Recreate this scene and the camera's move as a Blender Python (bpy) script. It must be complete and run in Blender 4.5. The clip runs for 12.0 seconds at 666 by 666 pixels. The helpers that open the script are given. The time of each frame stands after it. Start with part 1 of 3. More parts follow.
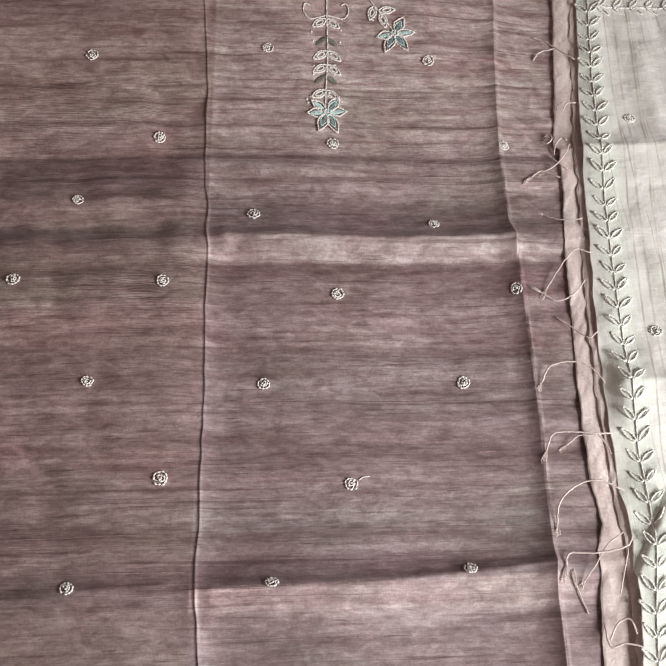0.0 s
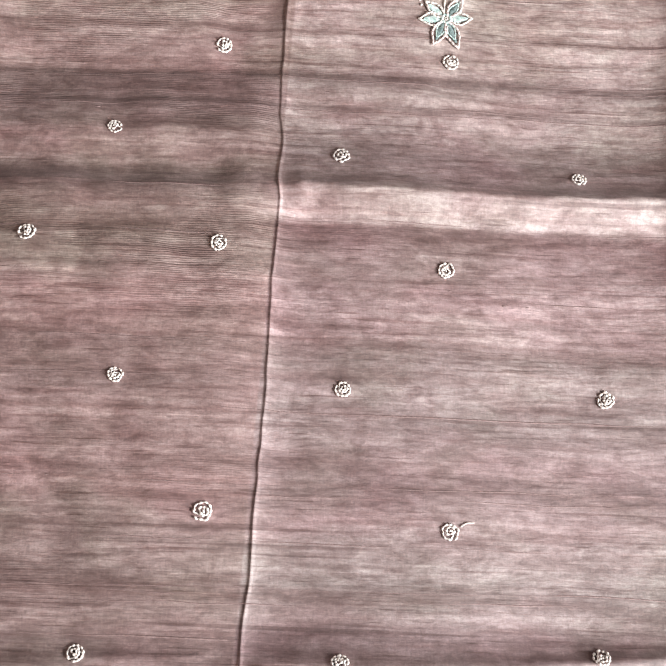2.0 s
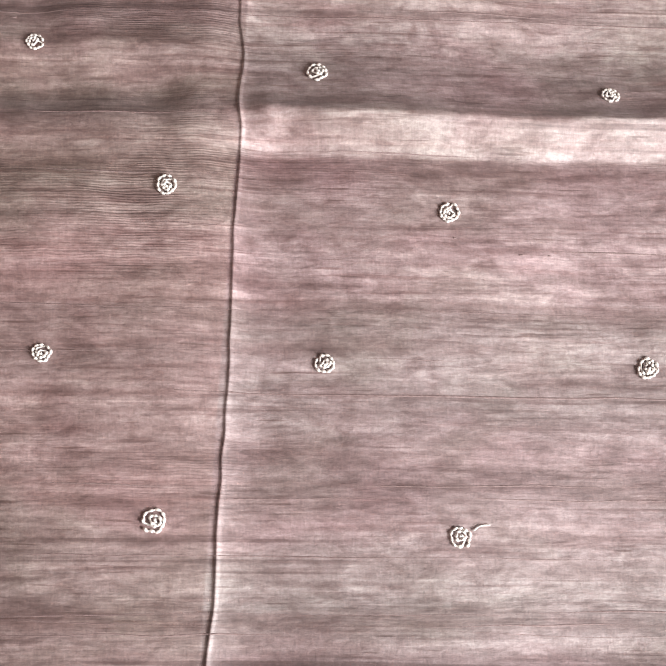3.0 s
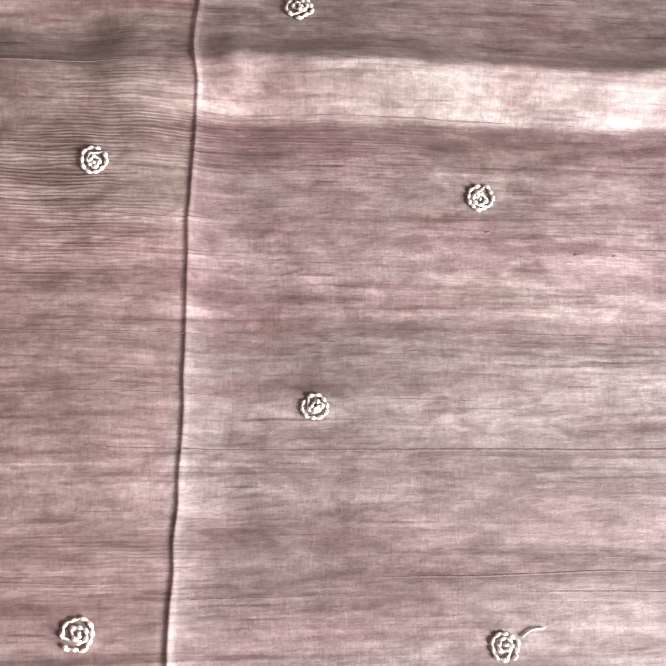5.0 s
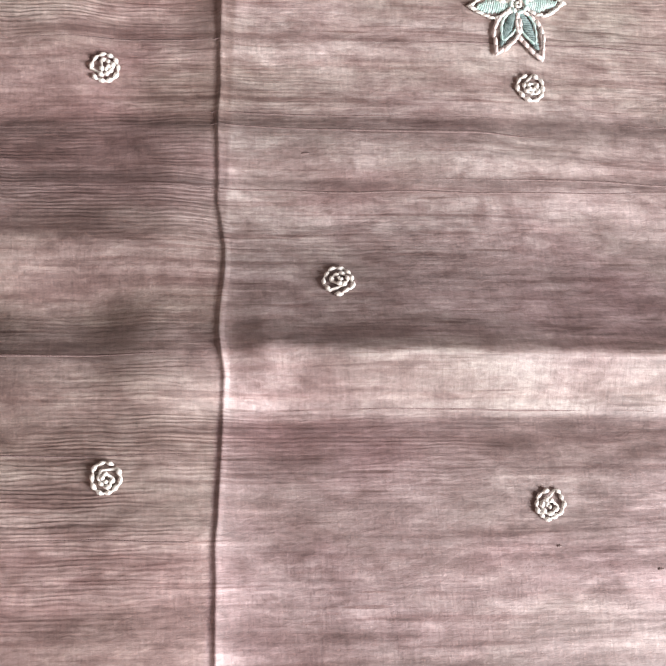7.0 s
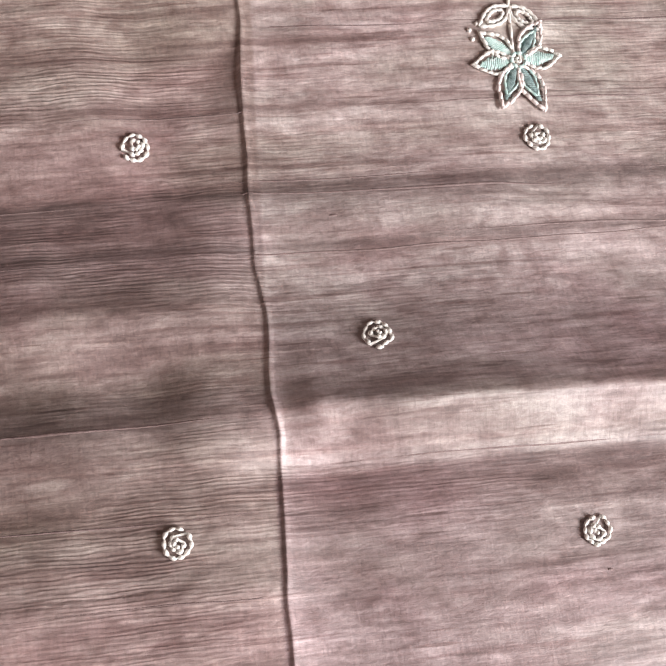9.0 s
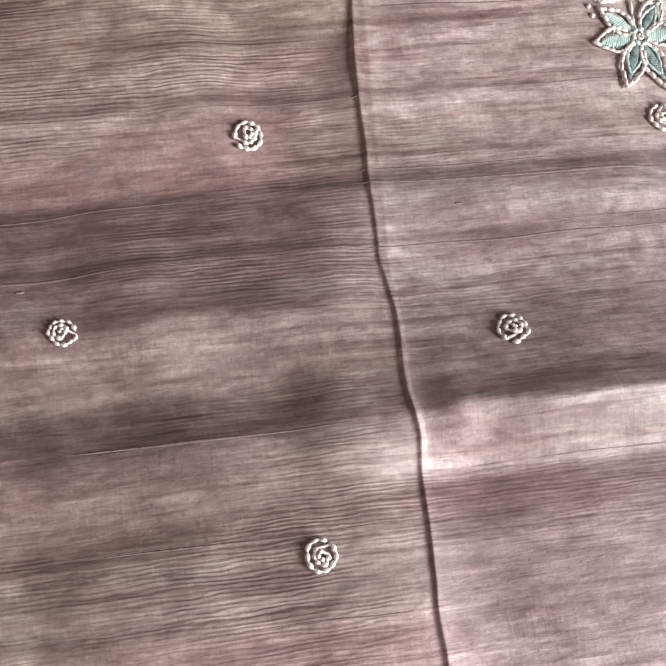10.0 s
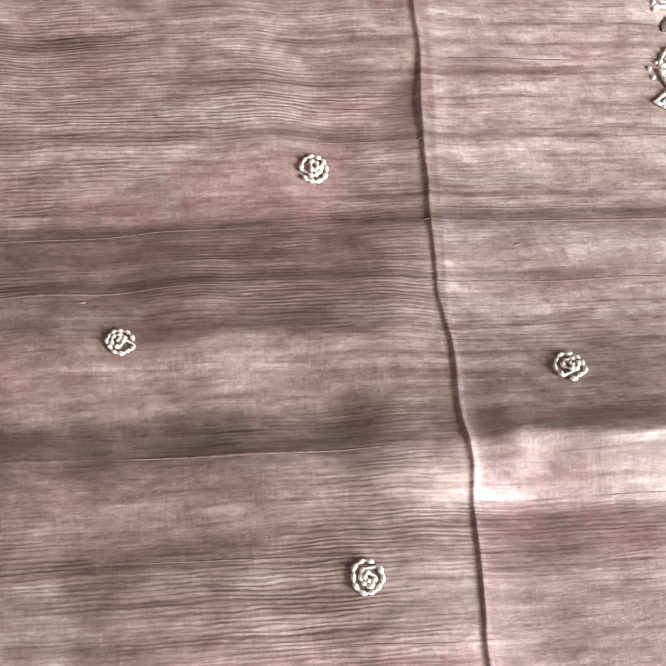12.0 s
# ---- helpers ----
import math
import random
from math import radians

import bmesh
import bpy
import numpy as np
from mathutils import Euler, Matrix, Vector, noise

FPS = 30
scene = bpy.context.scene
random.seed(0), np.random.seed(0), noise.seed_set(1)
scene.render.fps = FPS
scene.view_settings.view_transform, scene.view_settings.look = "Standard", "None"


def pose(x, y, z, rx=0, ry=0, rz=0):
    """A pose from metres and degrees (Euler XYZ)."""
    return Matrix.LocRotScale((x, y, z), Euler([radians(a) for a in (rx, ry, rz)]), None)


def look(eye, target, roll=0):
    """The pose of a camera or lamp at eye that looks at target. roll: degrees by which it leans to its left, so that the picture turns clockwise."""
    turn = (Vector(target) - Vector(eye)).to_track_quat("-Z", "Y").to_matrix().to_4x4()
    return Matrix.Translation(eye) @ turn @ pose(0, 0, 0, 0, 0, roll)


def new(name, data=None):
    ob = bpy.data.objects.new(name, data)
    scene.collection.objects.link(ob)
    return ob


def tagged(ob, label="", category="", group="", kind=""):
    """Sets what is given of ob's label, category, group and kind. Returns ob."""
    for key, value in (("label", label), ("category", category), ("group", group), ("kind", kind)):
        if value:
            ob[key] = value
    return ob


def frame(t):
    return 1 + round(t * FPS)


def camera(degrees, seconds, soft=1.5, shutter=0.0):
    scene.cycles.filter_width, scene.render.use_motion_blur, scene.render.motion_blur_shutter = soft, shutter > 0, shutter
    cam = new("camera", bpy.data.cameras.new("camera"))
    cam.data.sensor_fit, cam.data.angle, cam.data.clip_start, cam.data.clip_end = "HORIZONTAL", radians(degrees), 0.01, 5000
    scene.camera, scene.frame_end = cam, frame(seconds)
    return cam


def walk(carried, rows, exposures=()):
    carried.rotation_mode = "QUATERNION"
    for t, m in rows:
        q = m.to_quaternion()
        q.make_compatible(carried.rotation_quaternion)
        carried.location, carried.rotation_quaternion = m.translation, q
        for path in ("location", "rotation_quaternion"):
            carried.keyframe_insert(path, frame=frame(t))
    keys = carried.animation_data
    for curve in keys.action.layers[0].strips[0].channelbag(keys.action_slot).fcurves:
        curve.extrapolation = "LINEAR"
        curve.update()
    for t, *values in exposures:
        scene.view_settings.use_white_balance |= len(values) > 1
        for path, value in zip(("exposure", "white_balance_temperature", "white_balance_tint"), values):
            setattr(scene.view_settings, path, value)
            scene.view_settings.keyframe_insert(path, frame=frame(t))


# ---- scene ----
cam = camera(35.5, 12.0)
PATH = [
    (0, (-0.075, -0.06, 0.564), (0.162, 0.755, -1.247), 11.6),
    (0.5, (-0.072, -0.039, 0.552), (0.118, 0.721, -1.288), 10.7),
    (1, (-0.072, -0.008, 0.523), (0.059, 0.687, -1.348), 8.7),
    (1.5, (-0.07, 0.026, 0.489), (0.029, 0.668, -1.402), 7.6),
    (2, (-0.069, 0.052, 0.45), (0.017, 0.637, -1.461), 7.6),
    (2.5, (-0.07, 0.067, 0.416), (0.017, 0.579, -1.515), 8.3),
    (3, (-0.059, 0.088, 0.368), (0.034, 0.546, -1.577), 9.2),
    (3.2, (-0.063, 0.096, 0.353), (0.049, 0.557, -1.59), 11.4),
    (4.8, (-0.063, 0.119, 0.276), (0.107, 0.546, -1.671), 18.9),
    (5, (-0.062, 0.124, 0.271), (0.104, 0.547, -1.676), 18.5),
    (5.5, (-0.063, 0.144, 0.258), (0.074, 0.559, -1.693), 15.1),
    (6, (-0.062, 0.167, 0.252), (0.058, 0.566, -1.704), 13.3),
    (6.5, (-0.06, 0.186, 0.253), (0.047, 0.617, -1.697), 10.2),
    (7, (-0.069, 0.205, 0.25), (0.116, 0.666, -1.688), 18.4),
    (7.2, (-0.071, 0.208, 0.251), (0.116, 0.678, -1.683), 18.4),
    (8.8, (-0.083, 0.211, 0.259), (0.183, 0.726, -1.655), 19.8),
    (9, (-0.092, 0.21, 0.261), (0.185, 0.721, -1.653), 20.1),
    (9.5, (-0.103, 0.219, 0.25), (0.177, 0.679, -1.676), 21.9),
    (10, (-0.128, 0.222, 0.243), (0.194, 0.706, -1.671), 23.8),
    (10.5, (-0.139, 0.222, 0.248), (0.189, 0.707, -1.664), 24.6),
    (11, (-0.151, 0.213, 0.243), (0.209, 0.766, -1.645), 24.3),
    (11.5, (-0.144, 0.22, 0.248), (0.16, 0.75, -1.657), 21.1),
    (11.9, (-0.144, 0.221, 0.246), (0.169, 0.782, -1.648), 20.4),
    (12, (-0.136, 0.196, 0.233), (0.147, 0.943, -1.585), 14.7),
]
EXPOSURES = [(0.0, -1.0), (0.5, -0.85), (1.0, -0.42), (1.5, -0.22), (2.0, -0.17), (3.0, -0.17), (5.0, -0.16), (7.0, -0.24), (9.0, -0.35), (10.5, -0.42), (12.0, -0.1)]
walk(cam, [(t, look(eye, target, roll)) for t, eye, target, roll in PATH], EXPOSURES)

# ---- light: daylight from one window, low and to the side ----
world = bpy.data.worlds.new("daylight")
scene.world = world
world.use_nodes = True
wn = world.node_tree.nodes
sky = wn.new("ShaderNodeTexSky")
sky.sky_type, sky.sun_disc = "NISHITA", False
sky.sun_elevation, sky.sun_rotation = radians(40), radians(200)
world.node_tree.links.new(sky.outputs[0], wn["Background"].inputs[0])
wn["Background"].inputs[1].default_value = 0.1
EAST, WIN_Y, WIN_Z, WIN_W, WIN_H = 0.86, -0.46, 0.66, 0.75, 0.8
lamp = bpy.data.lights.new("window_light", "AREA")
lamp.shape, lamp.size, lamp.size_y = "RECTANGLE", WIN_W - 0.06, WIN_H - 0.06
lamp.energy, lamp.color = 67.0, (1.0, 0.985, 0.985)
window_light = new("window_light", lamp)
window_light.matrix_world = look((EAST + 0.03, WIN_Y, WIN_Z), (0, WIN_Y, WIN_Z))


# ---- materials ----
class Nodes:
    """A short way to write node materials."""

    def __init__(self, name):
        self.mat = bpy.data.materials.new(name)
        self.mat.use_nodes = True
        self.tree = self.mat.node_tree
        self.bsdf = self.tree.nodes["Principled BSDF"]
        self.coord = self.tree.nodes.new("ShaderNodeTexCoord").outputs["Object"]

    def link(self, a, b):
        self.tree.links.new(a, b)

    def put(self, socket, value):
        if hasattr(value, "is_linked"):
            self.link(value, socket)
        else:
            socket.default_value = value

    def noise(self, sx, sy, detail=3.0, rough=0.55, warp=0.0, shift=0.0):
        m = self.tree.nodes.new("ShaderNodeMapping")
        m.inputs["Scale"].default_value = (sx, sy, 1)
        m.inputs["Location"].default_value = (shift, shift * 1.7, shift)
        self.link(self.coord, m.inputs["Vector"])
        n = self.tree.nodes.new("ShaderNodeTexNoise")
        n.inputs["Scale"].default_value, n.inputs["Detail"].default_value = 1.0, detail
        n.inputs["Roughness"].default_value, n.inputs["Distortion"].default_value = rough, warp
        self.link(m.outputs[0], n.inputs["Vector"])
        return n.outputs[0]

    def ramp(self, fac, *stops):
        r = self.tree.nodes.new("ShaderNodeValToRGB")
        el = r.color_ramp.elements
        while len(el) < len(stops):
            el.new(0.5)
        for e, (p, c) in zip(el, stops):
            e.position = p
            e.color = (c, c, c, 1) if isinstance(c, (int, float)) else (*c, 1)
        self.link(fac, r.inputs[0])
        return r.outputs[0]

    def mix(self, fac, a, b, blend="MIX"):
        m = self.tree.nodes.new("ShaderNodeMix")
        m.data_type, m.blend_type = "RGBA", blend
        for socket, v in ((m.inputs[0], fac), (m.inputs[6], a), (m.inputs[7], b)):
            if isinstance(v, tuple):
                v = (*v, 1)
            self.put(socket, v)
        return m.outputs[2]

    def math(self, op, a, b=0.0, c=0.0):
        m = self.tree.nodes.new("ShaderNodeMath")
        m.operation = op
        for socket, v in zip(m.inputs, (a, b, c)):
            self.put(socket, v)
        return m.outputs[0]

    def axis(self, name):
        n = self.tree.nodes.new("ShaderNodeSeparateXYZ")
        self.link(self.coord, n.inputs[0])
        return n.outputs[name]

    def random(self):
        return self.tree.nodes.new("ShaderNodeObjectInfo").outputs["Random"]

    def bump(self, height, distance, strength=1.0, under=None):
        b = self.tree.nodes.new("ShaderNodeBump")
        b.inputs["Distance"].default_value, b.inputs["Strength"].default_value = distance, strength
        self.link(height, b.inputs["Height"])
        if under is not None:
            self.link(under, b.inputs["Normal"])
        return b.outputs[0]

    def done(self, color, rough, normal=None, sheen=0.0, spec=0.5):
        self.put(self.bsdf.inputs["Base Color"], (*color, 1) if isinstance(color, tuple) else color)
        self.put(self.bsdf.inputs["Roughness"], rough)
        self.bsdf.inputs["Specular IOR Level"].default_value = spec
        self.bsdf.inputs["Sheen Weight"].default_value = sheen
        self.bsdf.inputs["Sheen Roughness"].default_value = 0.4
        if normal is not None:
            self.link(normal, self.bsdf.inputs["Normal"])
        return self.mat


# Weft bands of a darker or paler dye: (height up the cloth, width, depth of tone)
BANDS_UPPER = [(0.2365, 0.009, 0.70), (0.3030, 0.0026, 0.40), (0.3190, 0.0036, 0.48), (0.343, 0.0020, 0.5), (0.371, 0.0018, 0.6), (0.392, 0.002, 0.66)]
BANDS_LOWER = [(0.0712, 0.0045, 0.74), (0.1185, 0.0018, 0.7), (0.150, 0.0018, 0.7), (0.1845, 0.0012, 0.72)]


WEFT = 0.05
# The tone of the weft up the cloth, fold light and shade painted in with the dye: (height, brightness, how far it turns
# to olive)
SHADED_TONES_MID = [(-0.02, 0.74, 0.4), (0.029, 0.74, 0.3), (0.033, 1.06, 0.4), (0.0445, 1.12, 0.4), (0.048, 0.56, 0), (0.058, 0.59, 0), (0.064, 0.8, 0.5), (0.071, 0.69, 0.6),
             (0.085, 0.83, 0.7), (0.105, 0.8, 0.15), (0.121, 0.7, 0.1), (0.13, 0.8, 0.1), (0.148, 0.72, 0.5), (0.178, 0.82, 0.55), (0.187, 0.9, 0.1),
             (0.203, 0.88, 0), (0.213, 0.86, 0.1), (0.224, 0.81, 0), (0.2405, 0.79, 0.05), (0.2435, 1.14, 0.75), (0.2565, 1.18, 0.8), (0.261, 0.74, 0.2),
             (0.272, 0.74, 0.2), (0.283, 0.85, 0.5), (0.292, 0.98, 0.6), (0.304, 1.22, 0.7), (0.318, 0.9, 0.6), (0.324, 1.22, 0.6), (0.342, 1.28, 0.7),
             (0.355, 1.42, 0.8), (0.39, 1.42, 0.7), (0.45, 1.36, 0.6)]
SHADED_TONES_SIDE = [(-0.02, 0.64, 0.3), (0.035, 0.7, 0.3), (0.043, 0.54, 0.1), (0.056, 0.52, 0.1), (0.062, 0.69, 0.1), (0.083, 0.65, 0.2), (0.1, 0.67, 0.1),
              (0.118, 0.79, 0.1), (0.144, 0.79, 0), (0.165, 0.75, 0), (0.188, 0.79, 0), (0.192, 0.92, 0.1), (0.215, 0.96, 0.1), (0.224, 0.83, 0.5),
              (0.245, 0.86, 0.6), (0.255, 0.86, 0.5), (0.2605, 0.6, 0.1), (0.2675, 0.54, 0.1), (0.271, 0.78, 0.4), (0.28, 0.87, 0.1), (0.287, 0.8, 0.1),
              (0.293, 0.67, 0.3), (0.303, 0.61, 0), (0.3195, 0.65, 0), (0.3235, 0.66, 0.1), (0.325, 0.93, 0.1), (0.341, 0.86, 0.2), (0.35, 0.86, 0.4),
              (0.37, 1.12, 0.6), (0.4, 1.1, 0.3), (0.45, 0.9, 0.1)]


def silk_material():
    n = Nodes("mauve_slub_silk")
    # the weft does not run quite square to the creases
    part_xyz = n.tree.nodes.new("ShaderNodeSeparateXYZ")
    n.link(n.coord, part_xyz.inputs[0])
    skew = n.tree.nodes.new("ShaderNodeCombineXYZ")
    n.link(part_xyz.outputs[0], skew.inputs[0])
    n.link(n.math("MULTIPLY_ADD", n.math("ADD", part_xyz.outputs[0], 0.02), WEFT, part_xyz.outputs[1]), skew.inputs[1])
    n.coord = skew.outputs[0]
    broad = n.noise(3.5, 46, 3, 0.55, 0.3)
    bands = n.noise(13.0, 150, 4, 0.62, 0.3, 3.1)
    slub = n.noise(15, 330, 3, 0.6, 0.1, 7.7)
    yarn = n.noise(40, 900, 2, 0.6, 0.2, 1.3)
    warp = n.noise(1100, 260, 3, 0.65, 0.4, 5.0)
    patch = n.noise(14, 22, 3, 0.55, 0.6, 9.0)
    cloud = n.noise(75, 120, 4, 0.6, 0.9, 4.0)
    grain = n.noise(330, 900, 3, 0.7, 0.5, 2.6)
    mottle = n.noise(95, 300, 4, 0.65, 0.6, 21.0)
    streak = n.noise(20, 400, 3, 0.6, 0.25, 17.0)
    line = n.noise(6, 270, 2, 0.5, 0.1, 27.0)
    dash = n.noise(42, 640, 1, 0.5, 0.1, 14.2)
    wobble = n.math("MULTIPLY_ADD", n.noise(11, 5, 2, 0.5, 0.0, 2.0), 0.006, -0.003)
    high = n.math("ADD", n.axis("Y"), wobble)
    ragged = n.math("ADD", high, n.math("MULTIPLY_ADD", n.noise(60, 25, 3, 0.6, 0.0, 6.6), 0.005, -0.0025))
    # each panel's colour carries its own painted light and shade of the folds
    panels = []
    for rows, lag, pink, olive in ((SHADED_TONES_SIDE, 0.09 * WEFT, (0.406, 0.289, 0.279), (0.368, 0.307, 0.272)), (SHADED_TONES_MID, 0.0, (0.404, 0.289, 0.293), (0.360, 0.309, 0.296))):
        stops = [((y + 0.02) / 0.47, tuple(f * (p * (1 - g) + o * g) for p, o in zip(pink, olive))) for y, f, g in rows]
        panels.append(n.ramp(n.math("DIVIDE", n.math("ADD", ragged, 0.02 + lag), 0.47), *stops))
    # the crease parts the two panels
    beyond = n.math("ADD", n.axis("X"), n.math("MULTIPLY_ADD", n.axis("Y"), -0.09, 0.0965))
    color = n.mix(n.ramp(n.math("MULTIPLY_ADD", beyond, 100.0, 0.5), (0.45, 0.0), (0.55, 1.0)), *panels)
    color = n.mix(1.0, color, n.ramp(broad, (0.34, (0.84, 0.80, 0.79)), (0.5, (1.0, 1.0, 1.0)), (0.66, (1.14, 1.16, 1.16))), "MULTIPLY")
    color = n.mix(n.ramp(patch, (0.46, 0.0), (0.66, 1.0)), color, n.mix(1.0, color, (0.92, 0.97, 0.92), "MULTIPLY"))
    color = n.mix(n.ramp(n.noise(16, 26, 3, 0.55, 0.6, 19.0), (0.48, 0.0), (0.66, 1.0)), color, n.mix(1.0, color, (1.04, 0.96, 0.985), "MULTIPLY"))
    color = n.mix(1.0, color, n.ramp(bands, (0.34, (0.72, 0.63, 0.62)), (0.52, (1.0, 1.0, 1.0)), (0.70, (1.24, 1.28, 1.29))), "MULTIPLY")
    color = n.mix(1.0, color, n.ramp(streak, (0.33, (0.70, 0.62, 0.61)), (0.41, (1.0, 1.0, 1.0)), (0.62, (1.0, 1.0, 1.0)), (0.70, (1.26, 1.29, 1.29))), "MULTIPLY")
    color = n.mix(1.0, color, n.ramp(line, (0.30, (0.60, 0.52, 0.51)), (0.37, (1.0, 1.0, 1.0)), (0.66, (1.0, 1.0, 1.0)), (0.72, (1.22, 1.24, 1.24))), "MULTIPLY")
    color = n.mix(1.0, color, n.ramp(cloud, (0.32, (0.70, 0.63, 0.62)), (0.68, (1.25, 1.30, 1.30))), "MULTIPLY")
    color = n.mix(1.0, color, n.ramp(grain, (0.30, (0.77, 0.73, 0.72)), (0.70, (1.21, 1.24, 1.24))), "MULTIPLY")
    color = n.mix(1.0, color, n.ramp(mottle, (0.30, (0.74, 0.67, 0.66)), (0.5, (1.0, 1.0, 1.0)), (0.72, (1.2, 1.23, 1.23))), "MULTIPLY")
    color = n.mix(1.0, color, n.ramp(slub, (0.22, (0.66, 0.55, 0.53)), (0.30, (0.98, 0.97, 0.97)), (0.66, (1.0, 1.0, 1.0)), (0.80, (1.16, 1.18, 1.18))), "MULTIPLY")
    color = n.mix(1.0, color, n.ramp(dash, (0.71, (1.0, 1.0, 1.0)), (0.76, (0.60, 0.52, 0.50))), "MULTIPLY")
    color = n.mix(1.0, color, n.ramp(yarn, (0.3, 0.93), (0.7, 1.06)), "MULTIPLY")
    color = n.mix(0.8, color, n.ramp(warp, (0.3, 0.83), (0.7, 1.15)), "MULTIPLY")
    rib_wave = n.tree.nodes.new("ShaderNodeTexWave")
    rib_wave.bands_direction = "Y"
    for key, value in (("Scale", 290.0), ("Distortion", 7.0), ("Detail", 3.0), ("Detail Scale", 1.1)):
        rib_wave.inputs[key].default_value = value
    squeeze = n.tree.nodes.new("ShaderNodeMapping")
    squeeze.inputs["Scale"].default_value = (0.22, 1, 1)
    n.link(n.coord, squeeze.inputs["Vector"])
    n.link(squeeze.outputs[0], rib_wave.inputs["Vector"])
    ribs = n.math("MULTIPLY", rib_wave.outputs["Fac"], n.ramp(n.noise(11, 26, 3, 0.6, 0.5, 12.0), (0.46, 0.05), (0.68, 1.0)))
    crimped = n.math("MULTIPLY_ADD", n.ramp(n.math("ADD", n.axis("X"), 0.5), (0.415, 1.0), (0.432, 0.0)), 0.66, 0.34)
    ribs = n.math("MULTIPLY", ribs, crimped)
    ribs = n.math("MULTIPLY", ribs, n.ramp(n.math("ADD", n.axis("Y"), 0.5), (0.69, 0.3), (0.72, 1.0)))
    broken = n.ramp(n.noise(30, 90, 3, 0.6, 0.0, 6.0), (0.32, 0.35), (0.52, 1.0))
    for lo, hi, rows in ((0.02, 0.19, BANDS_LOWER), (0.19, 0.43, BANDS_UPPER)):
        stops = [(0.0, 1.0)]
        for y, w, f in rows:
            p, h = (y - lo) / (hi - lo), w / (hi - lo)
            stops += [(p - h, 1.0), (p, (min(1.1 * f, f + 0.05) if f < 1 else f, 0.95 * f if f < 1 else f, 0.93 * f if f < 1 else f)), (p + h, 1.0)]
        bar = n.ramp(n.math("DIVIDE", n.math("SUBTRACT", high, lo), hi - lo), *stops)
        color = n.mix(broken, color, n.mix(1.0, color, bar, "MULTIPLY"))
    weave = n.math("ADD", n.math("MULTIPLY", grain, 0.8), n.math("ADD", n.math("MULTIPLY", yarn, 0.4), n.math("MULTIPLY", slub, 0.5)))
    normal = n.bump(weave, 0.00018, 1.0)
    normal = n.bump(ribs, 0.00017, 1.0, normal)
    normal = n.bump(warp, 0.00016, 0.6, normal)
    normal = n.bump(n.noise(14, 80, 3, 0.5, 0.5, 8.0), 0.0018, 1.0, normal)
    rough = n.ramp(bands, (0.3, 0.70), (0.7, 0.60))
    n.bsdf.inputs["Metallic"].default_value = 0.1
    n.bsdf.inputs["Coat Weight"].default_value, n.bsdf.inputs["Coat Roughness"].default_value = 0.6, 0.42
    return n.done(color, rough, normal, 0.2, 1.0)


def pale_material():
    n = Nodes("pale_green_organza")
    streak = n.noise(95, 4, 4, 0.6, 0.4)
    thin = n.noise(420, 7, 2, 0.5, 0.2, 8.0)
    fine = n.noise(1300, 120, 2, 0.6, 0.0, 2.0)
    cross = n.noise(90, 900, 2, 0.6, 0.0, 4.0)
    patch = n.noise(40, 34, 4, 0.6, 0.2, 6.0)
    color = n.ramp(streak, (0.30, (0.74, 0.715, 0.655)), (0.46, (0.84, 0.825, 0.775)), (0.7, (0.90, 0.885, 0.845)))
    color = n.mix(n.ramp(patch, (0.44, 0.0), (0.66, 0.7)), color, (0.77, 0.785, 0.715))
    color = n.mix(1.0, color, n.ramp(thin, (0.26, (0.66, 0.63, 0.58)), (0.36, (1.0, 1.0, 1.0))), "MULTIPLY")
    # a greener border along the vine, and drawn threads beside it
    beside = n.math("ADD", n.axis("X"), n.math("MULTIPLY_ADD", n.axis("Y"), -0.105, -0.1555))
    beside = n.math("ADD", beside, n.math("MULTIPLY_ADD", n.noise(20, 9, 2, 0.5, 0.0, 3.3), 0.004, -0.002))
    place01 = n.math("MULTIPLY_ADD", beside, 12.5, 0.25)
    color = n.mix(n.ramp(place01, (0.05, 0.0), (0.2, 0.75), (0.34, 0.75), (0.42, 0.0)), color, n.mix(1.0, color, (0.87, 0.95, 0.89), "MULTIPLY"))
    drawn = n.ramp(place01, (0.425, 1.0), (0.435, (0.50, 0.46, 0.42)), (0.445, 1.0), (0.50, 1.0), (0.515, (0.70, 0.65, 0.60)), (0.53, 1.0), (0.62, 1.0), (0.635, (0.54, 0.50, 0.45)), (0.65, 1.0), (0.66, (0.74, 0.69, 0.64)), (0.67, 1.0))
    color = n.mix(n.ramp(n.noise(30, 30, 3, 0.6, 0.0, 5.5), (0.35, 0.2), (0.6, 1.0)), color, n.mix(1.0, color, drawn, "MULTIPLY"))
    color = n.mix(1.0, color, n.ramp(fine, (0.3, 0.95), (0.7, 1.04)), "MULTIPLY")
    color = n.mix(1.0, color, n.ramp(cross, (0.3, 0.95), (0.7, 1.04)), "MULTIPLY")
    normal = n.bump(n.math("ADD", fine, cross), 0.0002, 0.8)
    normal = n.bump(n.noise(40, 52, 3, 0.5, 0.1, 3.0), 0.0022, 1.0, normal)
    return n.done(color, 0.5, normal, 0.3)


